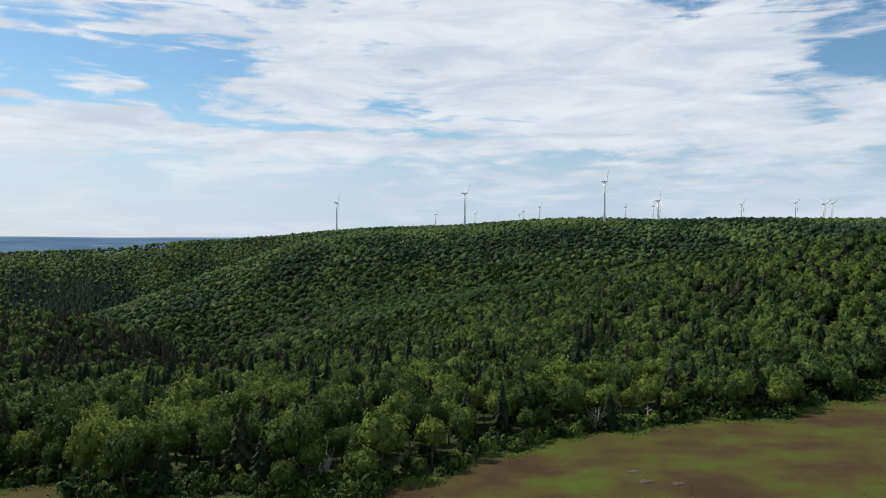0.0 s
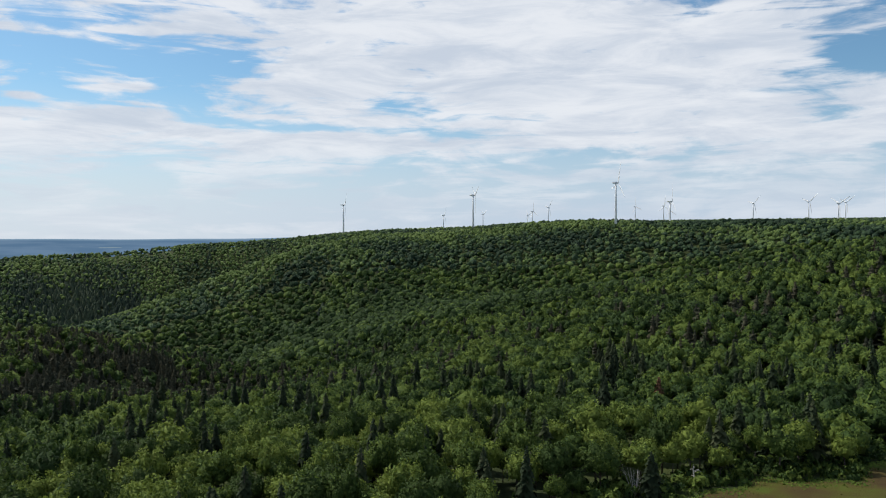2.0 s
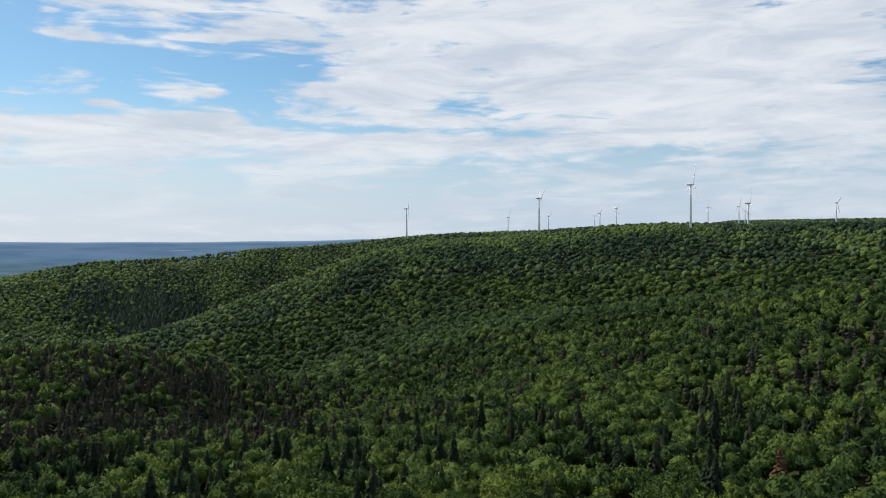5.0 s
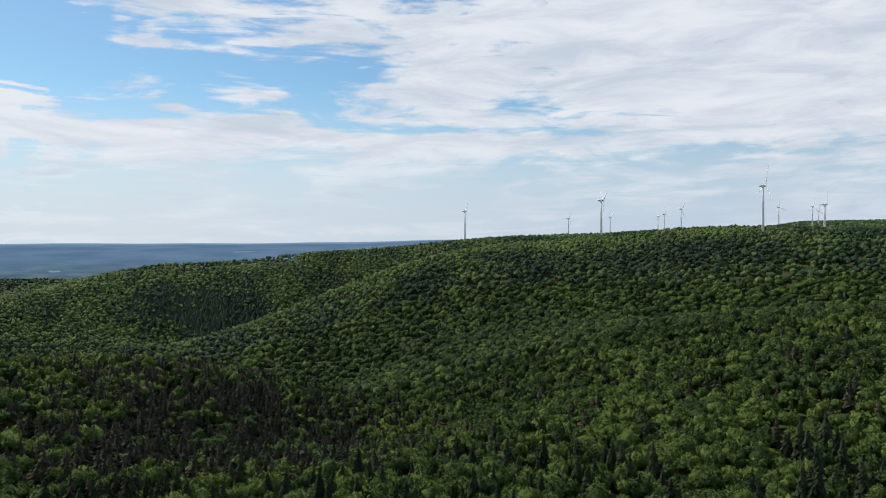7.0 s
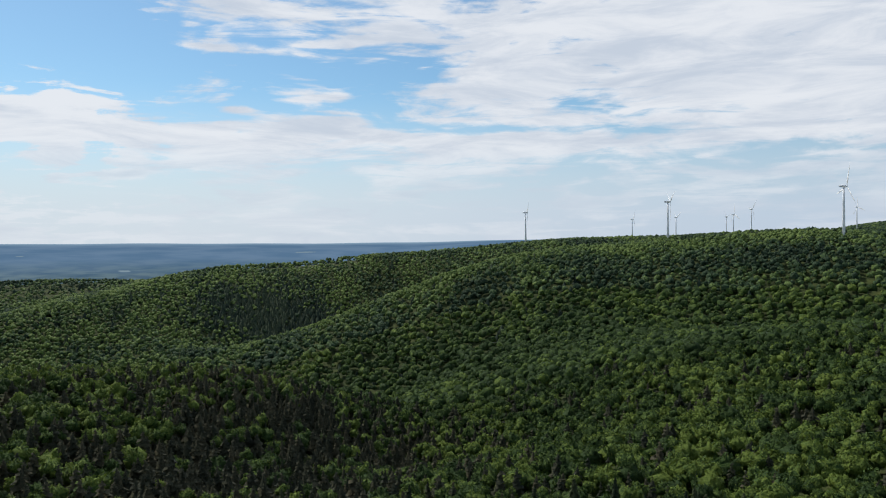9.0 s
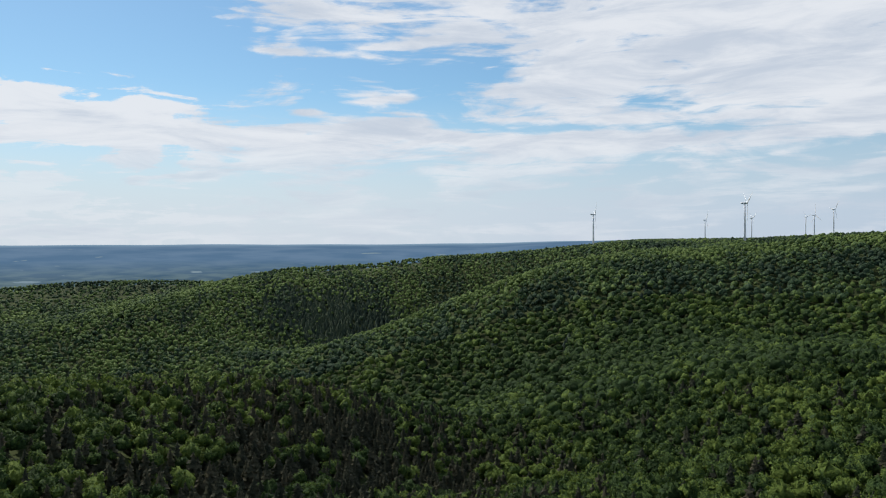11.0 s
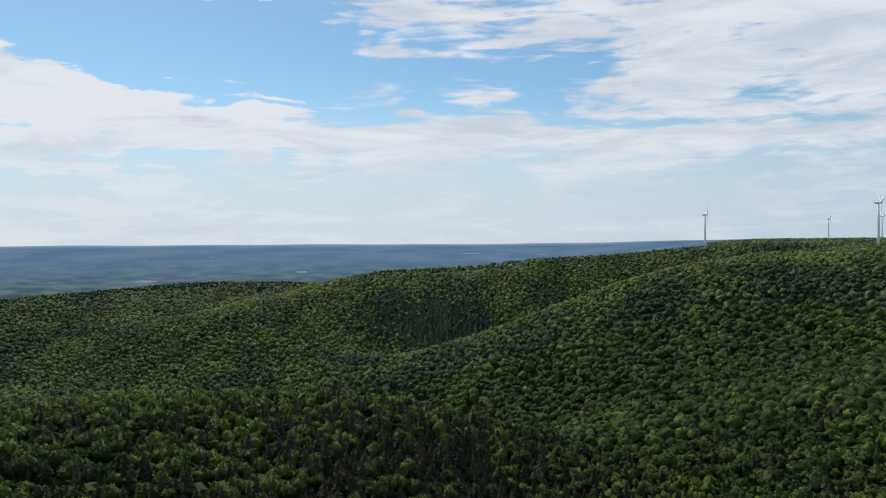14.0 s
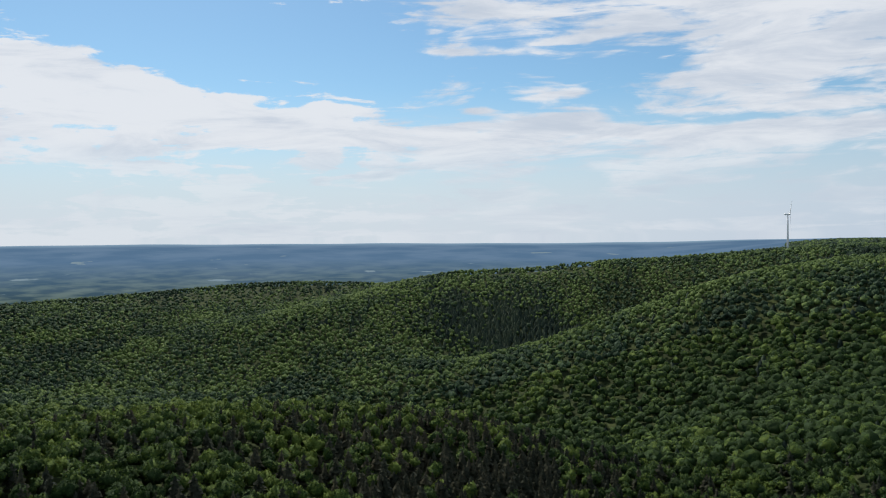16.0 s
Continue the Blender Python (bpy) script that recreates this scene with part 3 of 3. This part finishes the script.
def mid_woods():
    p = scatter(-620, 480, 100, 720, 6.9)
    d = np.hypot(*(p - HUB).T)
    p = p[(d > 205) & (d <= 530) & seen_sector(p) & clear(p)]
    con = rng.random(len(p)) < conifer_share(p)
    a, b = trees_at(p[~con]), trees_at(p[con])
    ra = 3.2 + 3.4 * rng.random(len(a)) ** 1.4
    ha = ra * 0.9 + rng.uniform(4.0, 9.0, len(a))
    d = np.hypot(*(a[:, :2] - HUB).T)
    k = d < 370
    stand("mid_broadleaf_forest", a[k], ha[k], ra[k], [lobed_crown(6, 5, 2, 105, 0.125) for _ in range(12)], M_LEAF, "mixed young broadleaf wood on the near slopes", 1.1)
    stand("slope_broadleaf_forest", a[~k], ha[~k], ra[~k], [lobed_crown(4, 5, 2, 46, 0.165) for _ in range(12)], M_LEAF, "mixed broadleaf wood down the valley slope", 1.1)
    q = scatter(-560, -60, 290, 680, 6.6)                    # spruces crowd the near shoulder
    thick = np.exp(-((q[:, 0] + 275) / 105) ** 2 - ((q[:, 1] - 490) / 110) ** 2)
    b = np.vstack([b, trees_at(q[rng.random(len(q)) < 0.95 * thick - 0.24])])
    hb = rng.uniform(7.5, 14.0, len(b))
    stand("mid_spruce_forest", b, hb, hb * rng.uniform(1.35, 1.95, len(b)), [clad_spruce(10, 8) for _ in range(8)], M_NEEDLE, "brownish dark spruces among the broadleaf trees")


def tube(bm, pts, radii, n=6):
    """A tapered limb along pts."""
    rings = []
    for i, (p, r) in enumerate(zip(pts, radii)):
        ahead = Vector(pts[min(i + 1, len(pts) - 1)]) - Vector(pts[max(i - 1, 0)])
        q = ahead.to_track_quat("Z", "Y")
        rings.append([bm.verts.new(Vector(p) + q @ Vector((r * math.cos(k * 2 * math.pi / n), r * math.sin(k * 2 * math.pi / n), 0))) for k in range(n)])
    for a, b in zip(rings, rings[1:]):
        for k in range(n):
            bm.faces.new((a[k], a[(k + 1) % n], b[(k + 1) % n], b[k]))
    bm.faces.new(rings[-1])
    bm.faces.new(rings[0][::-1])


def part(name, data, parent, label=""):
    ob = new(name, data)
    ob.parent = parent
    if label:
        ob["label"] = label
    return ob


def bm_mesh(name, bm, mat):
    me = bpy.data.meshes.new(name)
    bm.normal_update()
    bm.to_mesh(me)
    bm.free()
    me.materials.append(mat)
    me.polygons.foreach_set("use_smooth", [True] * len(me.polygons))
    return me


def trunk_mesh(height, r, limbs, mat, bare=False):
    bm = bmesh.new()
    lean = rng.normal(0, 0.03, 2) * height
    tube(bm, [(lean[0] * t * t, lean[1] * t * t, height * t - 0.4 * (t == 0)) for t in (0, 0.3, 0.6, 1)], [r * 1.3, r, r * 0.7, r * 0.15])
    for _ in range(limbs):
        t, a = rng.uniform(0.35, 0.85), rng.uniform(0, 6.28)
        ln = height * (0.16 if bare else 0.34) * (1.1 - t * 0.6)
        o = Vector((lean[0] * t * t, lean[1] * t * t, height * t))
        e = Vector((math.cos(a), math.sin(a), 0.7))
        tube(bm, [o, o + e * ln * 0.5, o + e * ln + Vector((0, 0, ln * 0.15))], [r * 0.45, r * 0.3, r * 0.06], 5)
    return bm_mesh("trunk", bm, mat)


BROAD_KINDS = []
for squash, wide in ((1.25, 3.0), (1.05, 3.6), (1.45, 2.6), (1.15, 3.3), (1.3, 2.8), (1.0, 3.9)):
    tpl = lobed_crown(15, 5, 3, 1080, 0.078, 0.66, 0.4, 0.84)
    top = 9.5
    shape = tpl[:, :3] * np.array([wide, wide, wide * squash]) + np.array([0, 0, top - wide * squash * 1.05])
    BROAD_KINDS.append((quads_mesh("crown", shape, M_LEAF_NEAR, None, tpl[:, 3:]), trunk_mesh(top * 0.8, 0.16, 7, M_BARK)))
SPRUCE_KINDS = []
for tiers, per in ((27, 17), (24, 16), (30, 16)):
    tpl = spruce_template(tiers, per)
    SPRUCE_KINDS.append((quads_mesh("crown", tpl[:, :3] * np.array([13, 13, 11]), M_NEEDLE_NEAR, None, tpl[:, 3:]), trunk_mesh(10.5, 0.15, 0, M_BARK)))


def tree(name, kind, label, group):
    base = tagged(new(name), label, "tree", group)
    base.empty_display_size = 0.5
    part("crown", kind[0], base)
    part("trunk", kind[1], base, "bare bark trunk")
    return base


def near_trees():
    broad = [tree("broadleaf_tree", k, "leafy green broadleaf tree in mixed woodland", "near broadleaf trees") for k in BROAD_KINDS]
    spruce = [tree("spruce_tree", k, "dark green conical spruce among broadleaf trees", "near spruces") for k in SPRUCE_KINDS]
    p = scatter(-260, 220, 90, 400, 5.9)
    d = np.hypot(*(p - HUB).T)
    p = p[(d <= 205) & seen_sector(p) & clear(p)]
    con = rng.random(len(p)) < conifer_share(p)
    spots, used = trees_at(p), set()
    order = np.argsort(np.hypot(*(p - np.array([-20.0, 140.0])).T))
    nb = ns = 0
    rest_b, rest_s = [], []
    for i in order:
        x, y, z = spots[i]
        s, turn = 0.75 + 0.6 * rng.random() ** 1.3, rng.uniform(0, 360)
        pick = int(rng.integers(0, 6))
        if con[i]:
            if ns < 300:
                k = spruce[pick % 3]
                ob = k if k not in used else copy_thing(k, Matrix())
                used.add(k)
                ob.matrix_basis = pose(x, y, z, 0, 0, turn) @ Matrix.Diagonal((s, s, s * rng.uniform(0.9, 1.15), 1))
                ns += 1
            else:
                rest_s.append(i)
        elif nb < 300:
            k = broad[pick]
            ob = k if k not in used else copy_thing(k, Matrix())
            used.add(k)
            ob.matrix_basis = pose(x, y, z, 0, 0, turn) @ Matrix.Diagonal((s, s, s * rng.uniform(0.9, 1.1), 1))
            nb += 1
        else:
            rest_b.append(i)
    if rest_b:
        a = spots[rest_b]
        ra = 2.7 + 2.6 * rng.random(len(a)) ** 1.4
        stand("broadleaf_wood", a, ra * 0.9 + rng.uniform(4.5, 8, len(a)), ra, [lobed_crown(7, 5, 2, 125, 0.115) for _ in range(10)], M_LEAF, "green broadleaf wood with leafy rounded crowns", 1.15)
    if rest_s:
        b = spots[rest_s]
        hb = rng.uniform(7, 13, len(b))
        stand("spruce_wood", b, hb, hb * rng.uniform(0.95, 1.35, len(b)), [spruce_template(13, 10) for _ in range(4)], M_NEEDLE, "dark spruces scattered through the near wood")


far_woods()
plateau_woods()
mid_woods()
near_trees()


# ---- wind turbines ----
# easting, northing, hub height, facing, first blade
TURBINES = [
    (-494, 1720, 123, 113, -42),
    (-162, 1465, 128, 109, -62),
    (95, 1306, 137, 108, -15),
    (218, 1551, 116, 94, -4),
    (728, 2357, 148, 118, -50),
    (-415, 2769, 128, 118, -30),
    (-280, 2886, 134, 118, -60),
    (-129, 3398, 145, 118, -70),
    (-80, 2499, 130, 118, 5),
    (-31, 2700, 152, 118, -40),
    (287, 2886, 158, 118, 10),
    (333, 2478, 144, 118, -5),
    (639, 2623, 156, 118, -45),
    (697, 2034, 129, 118, -60),
    (897, 2547, 153, 118, -55),
    (420, 2946, 144, 122, 0),
]


def turbine_parts():
    bm = bmesh.new()
    tube(bm, [(0, 0, -2), (0, 0, 25), (0, 0, 50), (0, 0, 74)], [2.3, 1.95, 1.6, 1.25], 20)
    tower = bm_mesh("tower", bm, M_WHITE)
    bm = bmesh.new()
    tube(bm, [(0, -3.0, 75.4), (0, -1.5, 75.4), (0, 3.5, 75.5), (0, 6.5, 75.6)], [1.3, 1.75, 1.7, 1.1], 12)
    nacelle = bm_mesh("nacelle", bm, M_WHITE)
    bm = bmesh.new()
    tube(bm, [(0, 0.9, 0), (0, -0.4, 0), (0, -1.4, 0), (0, -1.9, 0)], [1.35, 1.3, 0.8, 0.15], 12)
    hub = bm_mesh("hub", bm, M_WHITE)
    bm = bmesh.new()
    rows = []
    for t in (0, 0.06, 0.16, 0.3, 0.5, 0.7, 0.88, 0.97, 1.0):
        r = 1.0 + 35.0 * t
        chord = 0.75 if t < 0.02 else (1.1 if t < 0.08 else 2.9 * (1 - t) ** 0.75 + 0.35)
        thick, tw = 0.75 * (1 - t) + 0.06, radians(16 * (1 - t) ** 2)
        ring = []
        for k in range(8):
            a = k * math.pi / 4
            u, v = chord * 0.62 * math.cos(a) + chord * 0.15, thick * 0.5 * math.sin(a)
            ring.append(bm.verts.new((u * math.cos(tw) - v * math.sin(tw), u * math.sin(tw) + v * math.cos(tw) - 0.6 - 0.8 * t * t, r)))
        rows.append(ring)
    for a, b in zip(rows, rows[1:]):
        for k in range(8):
            bm.faces.new((a[k], a[(k + 1) % 8], b[(k + 1) % 8], b[k]))
    bm.faces.new(rows[0][::-1]), bm.faces.new(rows[-1])
    blade = bm_mesh("blade", bm, M_WHITE)
    return tower, nacelle, hub, blade


TURBINE = turbine_parts()


def turbine(x, y, hub_z, facing, spin, label):
    """facing: where the rotor looks, degrees west of south; spin: the first blade's turn from upright."""
    base = tagged(new("wind_turbine"), label, "wind turbine", "wind turbines on the ridge")
    foot = float(land(x, y))
    high = hub_z - foot
    base.matrix_basis = pose(x, y, foot, 0, 0, facing)
    part("tower", TURBINE[0], base).scale = (1, 1, (high - 1.4) / 74)
    part("nacelle", TURBINE[1], base).location = (0, 0, high - 75.4)
    hub = part("hub", TURBINE[2], base)
    hub.location = (0, -3.6, high)
    for k in range(3):
        b = part("blade", TURBINE[3], hub)
        b.rotation_euler = (0, radians(spin + 120 * k), 0)
    return base


for x, y, hz, facing, spin in TURBINES:
    turbine(x, y, hz, facing, spin, "white three-bladed wind turbine standing above the forested ridge")


# ---- trees of their own, and the field's edge ----
def single_spruce(x, y, height, wide, label, mat=None):
    tpl = spruce_template(24, 14)
    kind = (quads_mesh("crown", tpl[:, :3] * np.array([wide, wide, height]), mat or M_NEEDLE_NEAR, None, tpl[:, 3:]), trunk_mesh(height * 0.95, 0.17, 0, M_BARK))
    tree("spruce_tree", kind, label, "").matrix_basis = pose(x, y, float(land(x, y)), 0, 0, 40)


single_spruce(29, 182, 13.5, 15.0, "tall dark green spruce standing at the field's edge")
single_spruce(-9, 151, 12.5, 12.5, "tall narrow dark spruce at the edge of the wood")
single_spruce(-16, 153, 10.0, 11.0, "dark spruce beside a taller one at the wood's edge")
single_spruce(25, 243, 12.5, 15.0, "dead spruce with rust-red needles among green trees", M_DEAD)
single_spruce(13.5, 166, 8.5, 13.0, "dark ragged spruce beside bare grey branches")


def snag(x, y, height, label):
    bm = bmesh.new()
    tube(bm, [(0, 0, -0.3), (0.1, 0, height * 0.4), (-0.05, 0.05, height * 0.75), (0.0, 0, height)], [0.24, 0.18, 0.13, 0.05], 8)
    for z, a, ln in ((0.72, 0.2, 1.6), (0.66, 0.5, 2.0), (0.8, 3.4, 0.8), (0.5, 2.2, 0.7), (0.9, 5.0, 0.6)):
        o = Vector((0, 0, height * z))
        e = Vector((math.cos(a), math.sin(a), 0.25))
        tube(bm, [o, o + e * ln * 0.6, o + e * ln + Vector((0, 0, -ln * 0.45))], [0.07, 0.05, 0.015], 5)
    base = tagged(new("dead_tree"), label, "dead tree")
    base.matrix_basis = pose(x, y, float(land(x, y)), 2, -3, 0)
    part("trunk", bm_mesh("trunk", bm, M_PALE), base)


snag(22.5, 173, 4.6, "bleached bare dead trunk with broken branches at the field's edge")


def bare_bush(x, y, height, stems, label):
    base = tagged(new("dead_bush"), label, "bush")
    base.matrix_basis = pose(x, y, float(land(x, y)))
    for k in range(stems):
        bm = bmesh.new()
        a, lean = rng.uniform(0, 6.28), rng.uniform(0.15, 0.5)
        h = height * rng.uniform(0.6, 1)
        d = Vector((math.cos(a) * lean, math.sin(a) * lean, 1))
        tube(bm, [d * 0 + Vector((0, 0, -0.2)), d * h * 0.5, d * h + Vector((0, 0, h * 0.1))], [0.06, 0.045, 0.012], 5)
        for t in (0.45, 0.6, 0.75):
            b = rng.uniform(0, 6.28)
            o = d * h * t
            tube(bm, [o, o + Vector((math.cos(b), math.sin(b), 0.9)) * h * 0.18], [0.025, 0.008], 4)
        part("stem", bm_mesh("stem", bm, M_PALE), base)


bare_bush(10.5, 166, 5.5, 12, "bare grey bush of dead stems beside a spruce")
bare_bush(-36, 118, 6.0, 12, "bare grey dead saplings in front of green trees")


def edge_shrubs():
    """Low growth that closes the wood's edge to the ground."""
    x = rng.uniform(-115, 215, 1700)
    y = field_edge(x) + rng.uniform(0.8, 15.0, len(x))
    a = trees_at(np.column_stack([x, y]))
    ra = rng.uniform(0.7, 1.9, len(a))
    stand("edge_shrubs", a, ra * rng.uniform(1.2, 2.0, len(a)), ra, [crown_template(5, 7, 0.33) for _ in range(5)], M_LEAF, "low green shrubs along the wood's edge", 1.1)


def edge_grass():
    """Grass along the border of the field, and low heath over it."""
    n = 9000
    x = rng.uniform(-110, 220, n)
    y = field_edge(x) - np.abs(rng.normal(0, 2.6, n)) + 0.8
    c = trees_at(np.column_stack([x, y])) + np.array([0, 0, 0.22])
    V = cards(c, np.tile([0.0, -0.5, 1.0], (n, 1)), rng.uniform(0.14, 0.34, n), 0.7)
    ob = new("edge_grass", quads_mesh("edge_grass", V[:, :3], M_GRASS, None, V[:, 3:]))
    tagged(ob, "bright green grass along the border of the field", "grass", kind="stuff")
    n = 16000
    x, y = rng.uniform(-100, 200, n), rng.uniform(60, 225, n)
    keep = y < field_edge(x) - 1
    c = trees_at(np.column_stack([x, y])[keep]) + np.array([0, 0, 0.13])
    n = len(c)
    V = cards(c, np.tile([0.0, 0.0, 1.0], (n, 1)), rng.uniform(0.12, 0.3, n), 0.12)
    ob = new("heath", quads_mesh("heath", V[:, :3], M_FIELD, None, V[:, 3:]))
    tagged(ob, "low reddish brown and green heath over the field", "heath", kind="stuff")


edge_shrubs()
edge_grass()


def bare_patch(x, y, r, label):
    """A flat pale slab of rock laid bare in the heath."""
    bm = bmesh.new()
    n = 14
    radii = [r * rng.uniform(0.6, 1.15) for _ in range(n)]
    z0 = float(land(x, y)) + 0.1
    rings = []
    for s, h in ((1.0, 0.0), (0.92, 0.16), (0.45, 0.22)):
        rings.append([bm.verts.new((radii[k] * s * 1.3 * math.cos(k * 2 * math.pi / n), radii[k] * s * math.sin(k * 2 * math.pi / n), h)) for k in range(n)])
    for a, b in zip(rings, rings[1:]):
        for k in range(n):
            bm.faces.new((a[k], a[(k + 1) % n], b[(k + 1) % n], b[k]))
    bm.faces.new(rings[-1])
    ob = tagged(new("rock_slab", bm_mesh("rock_slab", bm, M_ROCK)), label, "rock")
    ob.matrix_basis = pose(x, y, z0)


M_ROCK = material("pale_rock", [(0.07, 0.050, 0.036), (0.13, 0.105, 0.082)], 0.8, 0.9, bump=0.5)
bare_patch(15.5, 122, 1.1, "pale flat bare slab in the brown heath")
bare_patch(20.5, 121, 0.9, "small pale bare slab in the brown heath")
bare_patch(14.5, 128, 1.0, "brownish bare slab among green heath")
